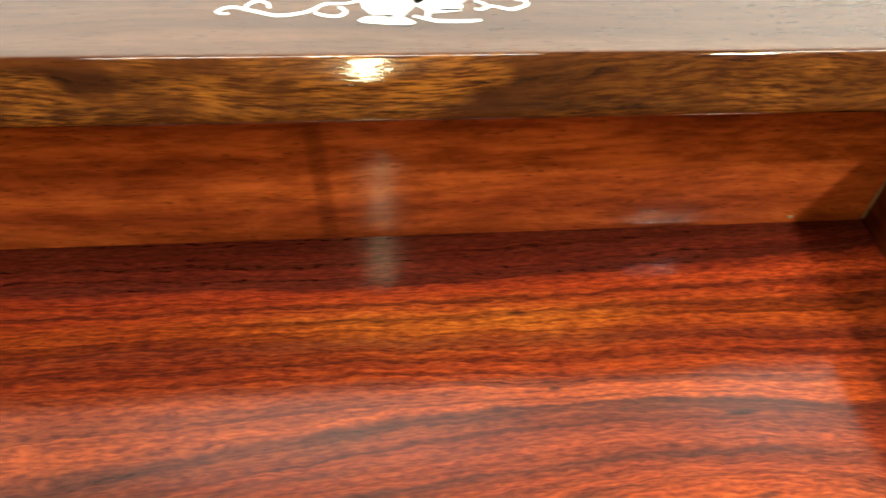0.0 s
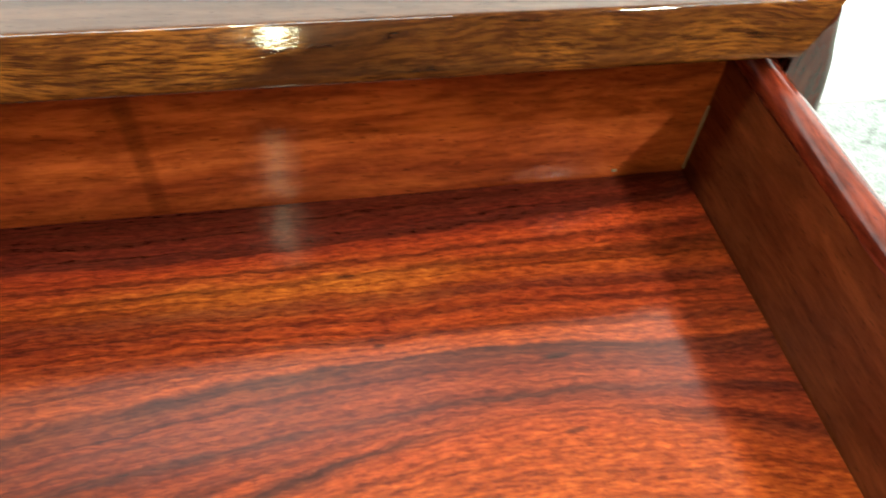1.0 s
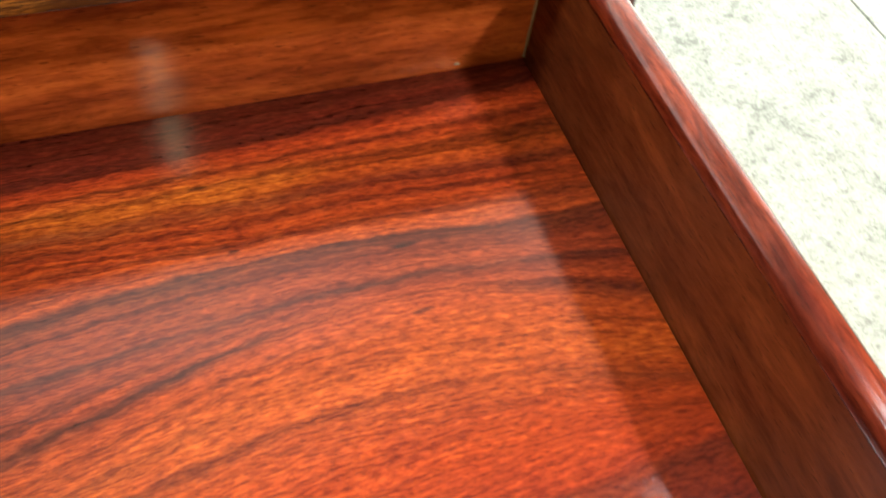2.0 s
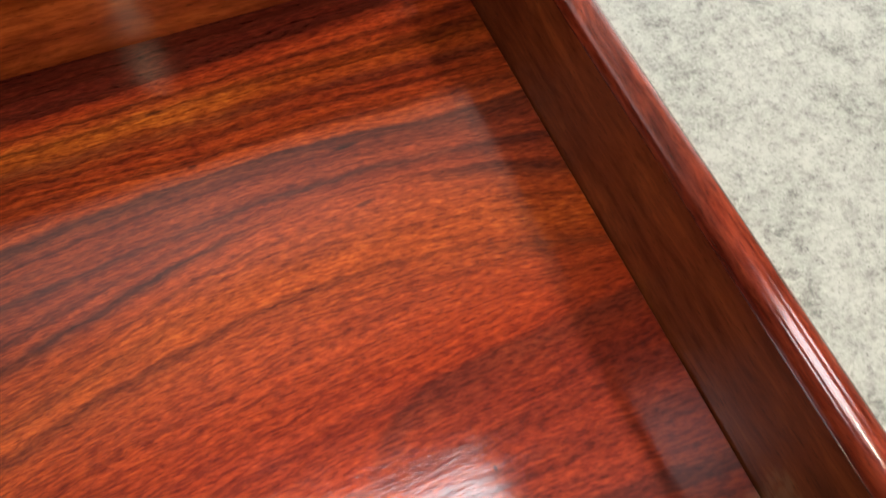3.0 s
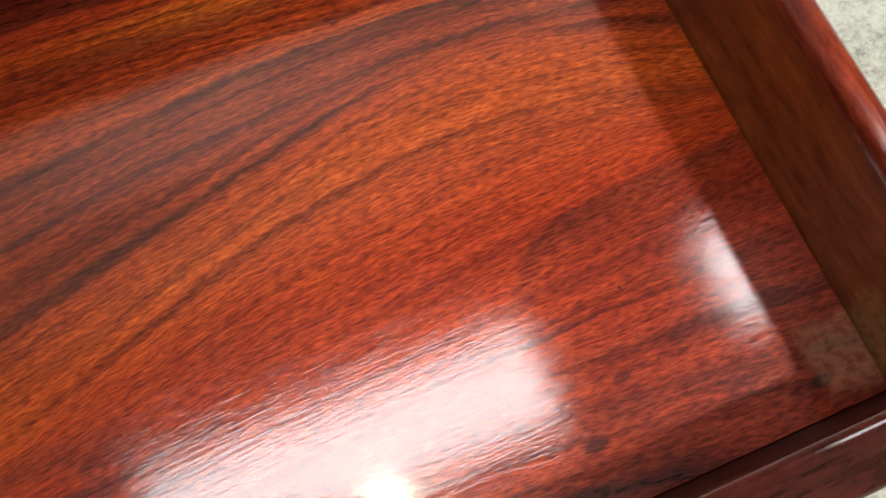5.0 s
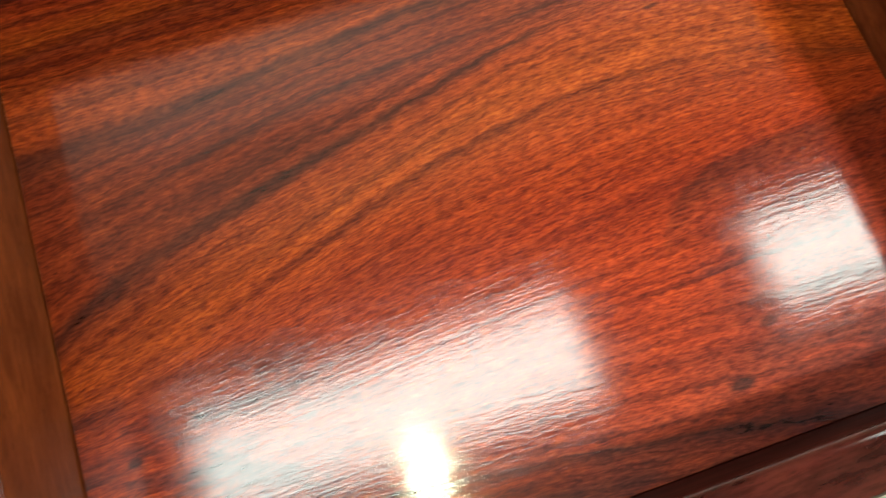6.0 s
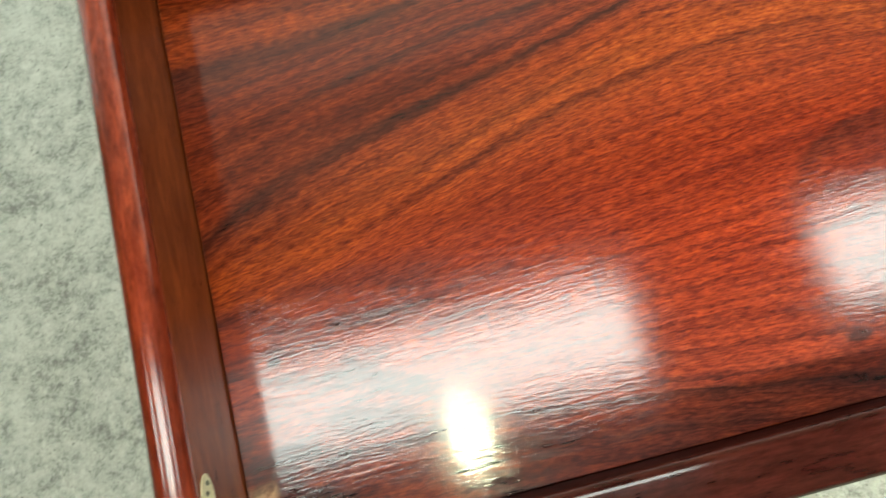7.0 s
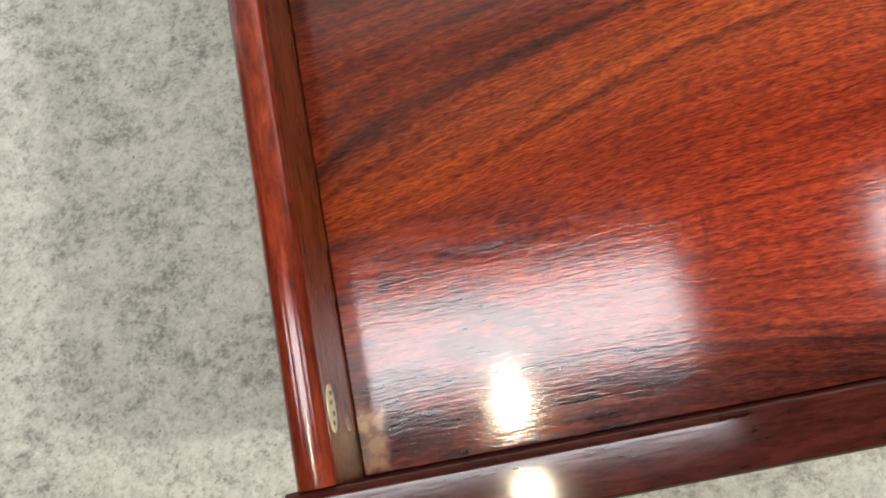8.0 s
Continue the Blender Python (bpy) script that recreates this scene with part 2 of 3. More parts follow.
    for kx, ky, rx, ry in ((-0.297, -0.057, 0.0045, 0.004), (-0.296, -0.067, 0.0016, 0.006)):
        dx, dy = n.mul(n.add(n.x, -kx), 1 / rx), n.mul(n.add(n.y, -ky), 1 / ry)
        glint_mark = n.add(n.math("SQRT", n.add(n.mul(dx, dx), n.mul(dy, dy))), n.span(jag, 0.2, 0.8, -0.6, 0.6, False))
        col = n.mix(n.span(glint_mark, 0.5, 1.3, 0.85, 0.0), col, (0.06, 0.03, 0.012))
    waves = n.noise(n.vec(n.mul(n.x, 30.0), n.mul(lean, 90.0), 0.0), 1.0, 2.0)
    nb = n.bump(n.add(n.mul(pores, -0.5), n.mul(fibre, 0.5)), 0.25, 0.0004)
    scratch = n.noise(n.vec(n.mul(n.x, 42.0), n.mul(lean, 430.0), 21.0), 1.0, 2.0, 0.5)
    cb = n.bump(n.add(n.add(n.mul(fibre, 0.6), n.mul(waves, 0.6)), n.mul(scratch, 1.1)), 0.11, 0.0005)
    # lacquer rubbed dull in uneven streaks along the grain
    rubbed = n.noise(n.vec(n.mul(n.x, 30.0), n.mul(n.y, 120.0), 31.0), 1.0, 5.0, 0.66)
    return n.done(n.mix(1.0, col, (0.83, 0.67, 0.86), "MULTIPLY"), 0.40, metal=0.30, normal=nb, coat=1.0, coat_rough=n.span(rubbed, 0.38, 0.66, 0.080, 0.125), coat_normal=cb, spec=0.10)


def rosewood(name, light, dark, axis="x", scale=1.0, seed=0.0, contrast=0.8, coat_rough=0.035, comb=0.14, metal=0.2, dark_stripe=None, mottle=0.5, gleam=0.0, coat=1.0, corner_glints=()):
    """Lacquered rosewood with the grain along one axis."""
    n = Nodes(name)
    along = {"x": n.x, "y": n.y, "z": n.z}[axis]
    cross = [{"x": n.x, "y": n.y, "z": n.z}[k] for k in "xyz" if k != axis]
    u = n.noise(n.vec(n.mul(along, 4.0), n.mul(cross[0], 9.0), n.add(n.mul(cross[1], 9.0), seed)), scale, 2.0)
    a, b = n.add(cross[0], n.mul(u, 0.02)), n.add(cross[1], n.mul(u, 0.03))
    bands = n.noise(n.vec(n.mul(along, 2.5), n.mul(a, 45.0), n.add(n.mul(b, 45.0), seed)), scale, 4.0, 0.6)
    col = n.ramp(bands, [(0.30, dark), (0.52, tuple(0.5 * (p + q) for p, q in zip(light, dark))), (0.68, light)])
    fibre = n.noise(n.vec(n.mul(along, 45.0), n.mul(a, 300.0), n.add(n.mul(b, 300.0), seed)), scale, 3.0, 0.65)
    col = n.mix(n.span(fibre, 0.35, 0.7, 0.0, contrast), col, n.mix(1.0, col, (0.45, 0.38, 0.4), "MULTIPLY"))
    pores = n.noise(n.vec(n.mul(along, 130.0), n.mul(a, 700.0), n.add(n.mul(b, 700.0), seed)), scale, 1.0)
    col = n.mix(n.span(pores, 0.62, 0.76, 0.0, 0.45), col, (0.02, 0.006, 0.004))
    spot = n.noise(n.vec(n.mul(along, 20.0), n.mul(a, 55.0), n.add(n.mul(b, 55.0), seed + 2.0)), scale, 5.0, 0.65, 0.4)
    col = n.mix(n.span(spot, 0.44, 0.62, 0.0, mottle), col, n.mix(1.0, col, (0.50, 0.40, 0.40), "MULTIPLY"))
    col = n.mix(n.span(spot, 0.46, 0.34, 0.0, mottle), col, n.mix(1.0, col, (1.4, 1.5, 1.3), "MULTIPLY"))
    # mirrored bright surroundings on the rail, painted into its colour as streaks
    if gleam:
        shine = n.noise(n.vec(n.mul(along, 55.0), n.mul(a, 520.0), n.add(n.mul(b, 520.0), seed + 5.0)), scale, 4.0, 0.62, 0.2)
        area = n.noise(n.vec(n.mul(along, 13.0), n.mul(b, 25.0), seed), 1.0, 3.0)
        spread = n.math("MAXIMUM", n.span(area, 0.40, 0.60), n.span(n.x, 0.0, 0.12, 0.0, 0.35))
        col = n.mix(n.mul(n.span(shine, 0.34, 0.72, 0.0, gleam), spread), col, (0.31, 0.105, 0.016))
    # darker upright stripe at a given x
    if dark_stripe:
        d = n.math("ABSOLUTE", n.add(n.add(n.x, n.mul(n.z, 0.08)), -dark_stripe[0]))
        col = n.mix(n.span(d, 0.3 * dark_stripe[1], dark_stripe[1], dark_stripe[2], 0.0), col, n.mix(1.0, col, (0.45, 0.40, 0.40), "MULTIPLY"))
    # painted corner glints: side, y, z, half sizes, depth
    for sx, sy, sz, ry, rz, deep in corner_glints:
        dy, dz = n.mul(n.add(n.y, -sy), 1 / ry), n.mul(n.add(n.z, -sz), 1 / rz)
        d = n.add(n.math("MAXIMUM", n.math("ABSOLUTE", dy), n.math("ABSOLUTE", dz)), n.span(spot, 0.2, 0.8, -0.3, 0.3, False))
        k = n.mul(n.mul(n.span(d, 0.6, 1.2, deep, 0.0), n.span(n.mul(n.x, sx), 0.0, 0.1)), n.span(n.noise(n.pos, 140.0, 4.0), 0.36, 0.56, 0.4, 1.0))
        col = n.mix(k, col, (0.34, 0.23, 0.10))
    waves = n.noise(n.vec(n.mul(along, 12.0), n.mul(cross[0], 50.0), n.mul(cross[1], 50.0)), 1.0, 2.0)
    nb = n.bump(n.add(fibre, n.mul(pores, -0.6)), 0.22, 0.0004)
    cb = n.bump(n.add(n.mul(fibre, 0.7), n.mul(waves, 1.6)), comb, 0.0006)
    return n.done(col, 0.45, metal=metal, normal=nb, coat=coat, coat_rough=coat_rough, coat_normal=cb, spec=0.0)


def stone_tile(name, pale, mid, deep):
    n = Nodes(name)
    shift = n.mul(n.rand(), 9.0)
    p = n.vec(n.add(n.x, shift), n.add(n.y, shift), n.z)
    big = n.noise(p, 17.0, 4.0, 0.6, 0.3)
    fine = n.noise(p, 58.0, 6.0, 0.70, 0.4)
    grit = n.noise(p, 210.0, 5.0, 0.65, 0.5)
    mixed = n.add(n.add(n.mul(big, 0.28), n.mul(fine, 0.40)), n.mul(grit, 0.32))
    col = n.ramp(mixed, [(0.40, deep), (0.485, mid), (0.58, pale)])
    fleck = n.noise(n.vec(n.x, n.y, 4.0), 85.0, 5.0, 0.7, 0.5)
    col = n.mix(n.span(fleck, 0.57, 0.66, 0.0, 0.5), col, tuple(min(0.75, 1.2 * v) for v in pale))
    dim = n.noise(n.vec(n.x, n.y, 9.0), 125.0, 4.0, 0.65, 0.3)
    col = n.mix(n.span(dim, 0.56, 0.68, 0.0, 0.55), col, tuple(0.9 * v for v in deep))
    speck = n.noise(p, 150.0, 2.0, 0.5)
    col = n.mix(n.span(speck, 0.68, 0.76, 0.0, 0.7), col, tuple(0.5 * v for v in deep))
    # lighter tiles left of the drawer, darker right: uneven light painted into the colour
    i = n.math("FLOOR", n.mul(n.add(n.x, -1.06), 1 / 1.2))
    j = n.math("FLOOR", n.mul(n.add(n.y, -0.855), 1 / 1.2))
    painted_light = n.span(n.math("FRACT", n.add(n.add(n.mul(i, 0.37), n.mul(j, 0.61)), 4.25)), 0.0, 1.0, 0.70, 1.18, False)
    col = n.mix(1.0, col, n.vec(painted_light, painted_light, painted_light), "MULTIPLY")
    return n.done(col, n.span(fine, 0.3, 0.7, 0.40, 0.58), normal=n.bump(fine, 0.05, 0.0008))


def plaster(name, col, amount=0.06):
    n = Nodes(name)
    a = n.noise(n.pos, 2.2, 4.0)
    b = n.noise(n.pos, 160.0, 3.0)
    c = n.mix(n.span(a, 0.3, 0.7, 0.0, 1.0), col, tuple(v * (1 - amount) for v in col))
    return n.done(c, 0.75, normal=n.bump(b, 0.15, 0.001))


def plain(name, col, rough=0.5, metal=0.0, vary=0.12, scale=60.0):
    n = Nodes(name)
    a = n.noise(n.pos, scale, 3.0)
    return n.done(n.mix(a, tuple(v * (1 - vary) for v in col), tuple(min(1, v * (1 + vary)) for v in col)), rough, metal)


def glow(name, col, strength, body=None):
    n = Nodes(name)
    n.bsdf.inputs["Emission Color"].default_value = (*col, 1)
    n.bsdf.inputs["Emission Strength"].default_value = strength
    return n.done(body or col, 0.4)


def pearl():
    n = Nodes("mother_of_pearl")
    a = n.noise(n.pos, 120.0, 3.0, 0.6, 1.5)
    col = n.ramp(a, [(0.35, (0.80, 0.84, 0.82)), (0.5, (0.90, 0.88, 0.86)), (0.65, (0.78, 0.86, 0.90))])
    return n.done(col, 0.22, coat=1.0)


M_PANEL = rosewood_panel()
M_SIDE = rosewood("rosewood_side", (0.205, 0.050, 0.0145), (0.120, 0.027, 0.0100), "y", 1.0, 1.0, 0.3, 0.20, 0.14, 0.1, None, 0.5, 0.0, 0.45,
                  ((-1, -0.066, 0.325, 0.018, 0.060, 0.38), (1, -0.046, 0.315, 0.027, 0.026, 0.25)))
M_BEAD = rosewood("rosewood_bead", (0.30, 0.045, 0.017), (0.10, 0.015, 0.009), "y", 1.4, 4.0, 0.8, 0.13, 0.05)
M_BACK = rosewood("rosewood_back", (0.48, 0.108, 0.022), (0.235, 0.039, 0.012), "x", 0.8, 7.0, 0.6, 0.090, 0.34, 0.0, (-0.031, 0.008, 0.6), 0.6, 0.0, 0.36)
M_FRONT = rosewood("rosewood_front", (0.070, 0.013, 0.010), (0.028, 0.008, 0.006), "x", 1.0, 3.0, 0.8, 0.09, 0.06, 0.2, None, 0.5, 0.0, 0.65)
M_INNER = rosewood("rosewood_front_inside", (0.060, 0.012, 0.009), (0.026, 0.008, 0.006), "x", 1.0, 3.0, 0.5, 0.40, 0.1, 0.0, None, 0.4, 0.0, 0.10)
M_FRAME = rosewood("rosewood_frame", (0.085, 0.024, 0.006), (0.016, 0.005, 0.003), "x", 1.3, 9.0, 0.25, 0.05, 0.3, 0.2, None, 0.35, 0.65, 0.75)
M_LEG = rosewood("rosewood_leg", (0.10, 0.024, 0.014), (0.045, 0.012, 0.008), "z", 1.0, 5.0)
M_TOP = rosewood("rosewood_top", (0.130, 0.060, 0.034), (0.060, 0.024, 0.015), "x", 1.0, 12.0, 0.3, 0.06, 0.14, 0.2, None, 0.12)
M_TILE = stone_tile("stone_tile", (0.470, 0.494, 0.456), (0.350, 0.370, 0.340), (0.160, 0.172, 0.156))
M_GROUT = plain("grout", (0.16, 0.17, 0.16), 0.9)
M_WALL = plaster("white_plaster", (0.76, 0.74, 0.70))
M_CEIL = plaster("ceiling_paint", (0.09, 0.085, 0.08))
M_NORTH = plaster("beige_plaster", (0.34, 0.24, 0.18))
M_FAR = plaster("dim_far_wall", (0.16, 0.11, 0.08))
M_PEARL = pearl()
M_GLUE = plain("dried_glue", (0.22, 0.135, 0.060), 0.5, 0.0, 0.3, 90.0)
M_PANEL_LIGHT = glow("lit_diffuser", (0.96, 0.98, 1.0), 17.5)
M_FLASH = glow("flash_glow", (1.0, 0.88, 0.62), 320.0)
M_SPOT = glow("lit_spot", (1.0, 0.93, 0.80), 850.0)
M_TUBE = glow("streak_glow", (1.0, 0.84, 0.52), 100.0)
M_PANE_LOW = glow("white_glow_pane", (0.94, 0.95, 0.96), 0.90)
M_PANE_HIGH = glow("pinkish_glow_pane", (1.0, 0.68, 0.56), 0.76, (0.20, 0.09, 0.06))
M_METAL = plain("white_enamel", (0.75, 0.75, 0.74), 0.4)
M_LABEL = plain("pale_label", (0.62, 0.60, 0.42), 0.45, 0.0, 0.15, 200.0)
M_INK = plain("dark_ink", (0.05, 0.06, 0.04), 0.6)


# ---- mesh helpers; all shapes are given in world metres ----
ORIGIN = {}


def thing(name, at, label, category, group="", kind=""):
    ob = new(name)
    ob.location = at
    ORIGIN[ob] = Vector(at)
    return tagged(ob, label, category, group, kind)


def part(name, bm, material, parent=None, label="", smooth=True):
    o = ORIGIN[parent] if parent else Vector((0, 0, 0))
    bmesh.ops.recalc_face_normals(bm, faces=bm.faces)
    bm.transform(Matrix.Translation(-o))
    me = bpy.data.meshes.new(name)
    bm.to_mesh(me)
    bm.free()
    me.materials.append(material)
    if smooth:
        me.shade_smooth()
        me.set_sharp_from_angle(angle=radians(40))
    ob = new(name, me)
    if parent:
        ob.parent = parent
    ORIGIN[ob] = o
    if label:
        ob["label"] = label
    return ob


def box(x0, x1, y0, y1, z0, z1, bevel=0.0, seg=2, bm=None):
    made = bmesh.new()
    bmesh.ops.create_cube(made, size=1.0, matrix=Matrix.Translation(((x0 + x1) / 2, (y0 + y1) / 2, (z0 + z1) / 2)) @ Matrix.Diagonal((x1 - x0, y1 - y0, z1 - z0, 1)))
    if bevel:
        bmesh.ops.bevel(made, geom=made.edges[:], offset=bevel, segments=seg, affect="EDGES", profile=0.6)
    return made


def prism(profile, axis, a, b, shear0=0.0, shear1=0.0):
    """A profile drawn out along x or y. shear: how far each end is cut aslant, per metre of the profile's second coordinate (a mitre)."""
    bm = bmesh.new()
    rings = []
    top = max(q for p, q in profile)
    for end, shear in ((a, shear0), (b, shear1)):
        ring = []
        for p, q in profile:
            e = end + shear * (q - top)
            ring.append(bm.verts.new((e, p, q) if axis == "x" else (p, e, q)))
        rings.append(ring)
    k = len(profile)
    for i in range(k):
        bm.faces.new((rings[0][i], rings[0][(i + 1) % k], rings[1][(i + 1) % k], rings[1][i]))
    bm.faces.new(rings[0])
    bm.faces.new(rings[1])
    return bm


def arc(cx, cy, r, a0, a1, n=8, ry=None):
    ry = r if ry is None else ry
    return [(cx + r * math.cos(radians(a0 + (a1 - a0) * i / n)), cy + ry * math.sin(radians(a0 + (a1 - a0) * i / n))) for i in range(n + 1)]


def ribbon(points, widths, z0, z1):
    """A flat inlay strip along a smooth line, with its width at each point."""
    pts, ws = [], []
    k = len(points)
    for i in range(k - 1):
        p = [Vector(points[max(0, min(k - 1, j))]) for j in (i - 1, i, i + 1, i + 2)]
        for s in range(8):
            u = s / 8
            pts.append(0.5 * ((2 * p[1]) + (p[2] - p[0]) * u + (2 * p[0] - 5 * p[1] + 4 * p[2] - p[3]) * u * u + (3 * p[1] - p[0] - 3 * p[2] + p[3]) * u ** 3))
            ws.append(widths[i] * (1 - u) + widths[i + 1] * u)
    pts.append(Vector(points[-1]))
    ws.append(widths[-1])
    bm = bmesh.new()
    prev = None
    for i, (p, w) in enumerate(zip(pts, ws)):
        d = (pts[min(i + 1, len(pts) - 1)] - pts[max(i - 1, 0)]).normalized()
        s = Vector((-d.y, d.x)) * max(w, 0.0004) / 2
        ring = [bm.verts.new((q.x, q.y, z)) for q, z in ((p - s, z0), (p + s, z0), (p + s, z1), (p - s, z1))]
        if prev:
            for j in range(4):
                bm.faces.new((prev[j], prev[(j + 1) % 4], ring[(j + 1) % 4], ring[j]))
        else:
            bm.faces.new(ring)
        prev = ring
    bm.faces.new(prev)
    return bm


def plate(outline, z0, z1):
    """A flat inlay piece of any outline."""
    bm = bmesh.new()
    low = [bm.verts.new((x, y, z0)) for x, y in outline]
    high = [bm.verts.new((x, y, z1)) for x, y in outline]
    k = len(outline)
    for i in range(k):
        bm.faces.new((low[i], low[(i + 1) % k], high[(i + 1) % k], high[i]))
    bm.faces.new(high)
    bm.faces.new(low)
    return bm


def setting(name, bm, material, label, category):
    return tagged(part(name, bm, material, None, "", False), label, category, "", "structure")


# ---- the room ----
# Walls are unseen; their tones are set to lighten or dim the lacquer's reflections.
ROOM_X, ROOM_S = 4.6, -4.2
WX0, WX1, WZ = -1.6, 2.4, 1.64
wall = box(-ROOM_X, ROOM_X, WALL_Y, WALL_Y + 0.15, WZ, CEIL_Z)
for x0, x1 in ((-ROOM_X, WX0), (WX1, ROOM_X)):
    side = box(x0, x1, WALL_Y, WALL_Y + 0.15, FLOOR_Z - 0.02, WZ)
    tmp = bpy.data.meshes.new("tmp")
    side.to_mesh(tmp)
    side.free()
    wall.from_mesh(tmp)
    bpy.data.meshes.remove(tmp)
setting("wall_north", wall, M_NORTH, "plain beige-brown wall behind the table", "wall")
# White area behind the table, built as added glowing panes; a window is assumed.
window = thing("window_1", ((WX0 + WX1) / 2, WALL_Y + 0.05, FLOOR_Z), "bright area behind the table, built as added glowing panes", "window", "", "structure")
part("window_sill", box(WX0, WX1, WALL_Y - 0.003, WALL_Y + 0.06, FLOOR_Z - 0.02, FLOOR_Z + 0.004, 0.001, 1), M_METAL, window)
part("pane", box(WX0, WX1, WALL_Y + 0.03, WALL_Y + 0.04, FLOOR_Z + 0.005, 1.06), M_PANE_LOW, window, "added lower pane, glowing white for the bright area behind the table", False)
part("glazing_bar", box(WX0, WX1, WALL_Y + 0.025, WALL_Y + 0.045, 1.061, 1.079, 0.002, 1), M_METAL, window)
# Upper pane is added: its pinkish glow makes the veil in the lacquer.
part("pane", box(WX0, WX1, WALL_Y + 0.03, WALL_Y + 0.04, 1.08, WZ - 0.002), M_PANE_HIGH, window, "added upper pane, glowing pinkish for the veil mirrored in the drawer", False)
setting("wall_south", box(-ROOM_X, ROOM_X, ROOM_S - 0.15, ROOM_S, FLOOR_Z - 0.02, CEIL_Z), M_FAR, "unseen dark brown wall, added to keep the reflections dim", "wall")
setting("wall_east", box(ROOM_X, ROOM_X + 0.15, ROOM_S, WALL_Y, FLOOR_Z - 0.02, CEIL_Z), M_WALL, "unseen white wall, added to lighten reflections from the right", "wall")
setting("wall_west", box(-ROOM_X - 0.15, -ROOM_X, ROOM_S, WALL_Y, FLOOR_Z - 0.02, CEIL_Z), M_FAR, "unseen dark brown wall, added to keep the reflections dim", "wall")
setting("ceiling", box(-ROOM_X - 0.15, ROOM_X + 0.15, ROOM_S - 0.15, WALL_Y + 0.15, CEIL_Z, CEIL_Z + 0.12), M_CEIL, "dark painted ceiling with white light panels", "ceiling")


def light_panel(x, y, L, W, label):
    ob = thing("ceiling_light", (x, y, CEIL_Z), label, "ceiling light", "ceiling light panels")
    for x0, x1, y0, y1 in ((x - L - 0.02, x + L + 0.02, y + W, y + W + 0.02), (x - L - 0.02, x + L + 0.02, y - W - 0.02, y - W),
                           (x - L - 0.02, x - L, y - W, y + W), (x + L, x + L + 0.02, y - W, y + W)):
        part("frame", box(x0, x1, y0, y1, CEIL_Z - 0.03, CEIL_Z - 0.001, 0.002, 1), M_METAL, ob)
    part("diffuser", box(x - L, x + L, y - W, y + W, CEIL_Z - 0.022, CEIL_Z - 0.004), M_PANEL_LIGHT, ob, "glowing white diffuser", False)
    return ob


light_panel(-0.13, 0.205, 0.69, 0.172, "long white ceiling light panel, lit")
short = light_panel(1.57, 0.265, 0.27, 0.172, "short white ceiling light panel, lit")
# Unseen copy added on the left, to brighten the floor there.
copy_thing(short, pose(-1.83, 0.265, CEIL_Z))


def downlight(x, y, bulb, wide):
    ob = thing("downlight", (x, y, CEIL_Z), "small round warm lamp added on the ceiling, lit", "downlight", "ceiling downlights")
    ring = bmesh.new()
    prof = [(wide + 0.001, -0.001), (wide + 0.001, -0.010), (wide + 0.013, -0.014), (wide + 0.025, -0.008), (wide + 0.027, -0.001)]
    k = 32
    vs = [[ring.verts.new((x + r * math.cos(2 * math.pi * i / k), y + r * math.sin(2 * math.pi * i / k), CEIL_Z + z)) for r, z in prof] for i in range(k)]
    for i in range(k):
        for j in range(len(prof)):
            j2 = (j + 1) % len(prof)
            ring.faces.new((vs[i][j], vs[i][j2], vs[(i + 1) % k][j2], vs[(i + 1) % k][j]))
    part("trim_ring", ring, M_METAL, ob)
    lens = bmesh.new()
    bmesh.ops.create_cone(lens, cap_ends=True, segments=32, radius1=wide, radius2=wide, depth=0.008, matrix=Matrix.Translation((x, y, CEIL_Z - 0.006)))
    part("lens", lens, bulb, ob, "glowing warm lens")
    return ob


# Added lamp overhead stands in for the flash carried beside the camera.
downlight(-0.10, -0.045, M_FLASH, 0.046)
# Key light added at the front right; its place follows the side board's shadow.
downlight(1.40, -0.74, M_SPOT, 0.100)


def tube_light(x, y, half):
    ob = thing("tube_light", (x, y, CEIL_Z), "slim warm tube added on the ceiling for the back board's streak, lit", "tube light")
    part("batten", box(x - 0.03, x + 0.03, y - half - 0.03, y + half + 0.03, CEIL_Z - 0.03, CEIL_Z - 0.001, 0.004, 2), M_METAL, ob)
    tube = bmesh.new()
    bmesh.ops.create_cone(tube, cap_ends=True, segments=20, radius1=0.036, radius2=0.036, depth=2 * half, matrix=Matrix.Translation((x, y, CEIL_Z - 0.068)) @ Matrix.Rotation(radians(90), 4, "X"))
    part("tube", tube, M_TUBE, ob, "glowing tube")
    for e in (-1, 1):
        part("end_cap", box(x - 0.024, x + 0.024, y + e * (half + 0.012) - 0.012, y + e * (half + 0.012) + 0.012, CEIL_Z - 0.105, CEIL_Z - 0.030, 0.003, 1), M_METAL, ob)


# Tube is added: it stands in for the flash mirrored in the back corner.
tube_light(0.03, -1.95, 0.75)

# ---- the table: a frame with three-way mitred corners, legs, a panel with pearl inlay ----
TX0, TX1 = -0.347, 0.347
TY0, TY1 = FACE_Y, 0.835
RAIL_Z0 = 0.419
table = thing("side_table", (0, (TY0 + TY1) / 2, FLOOR_Z), "dark lacquered rosewood side table with rounded frame and white pearl inlay", "table")


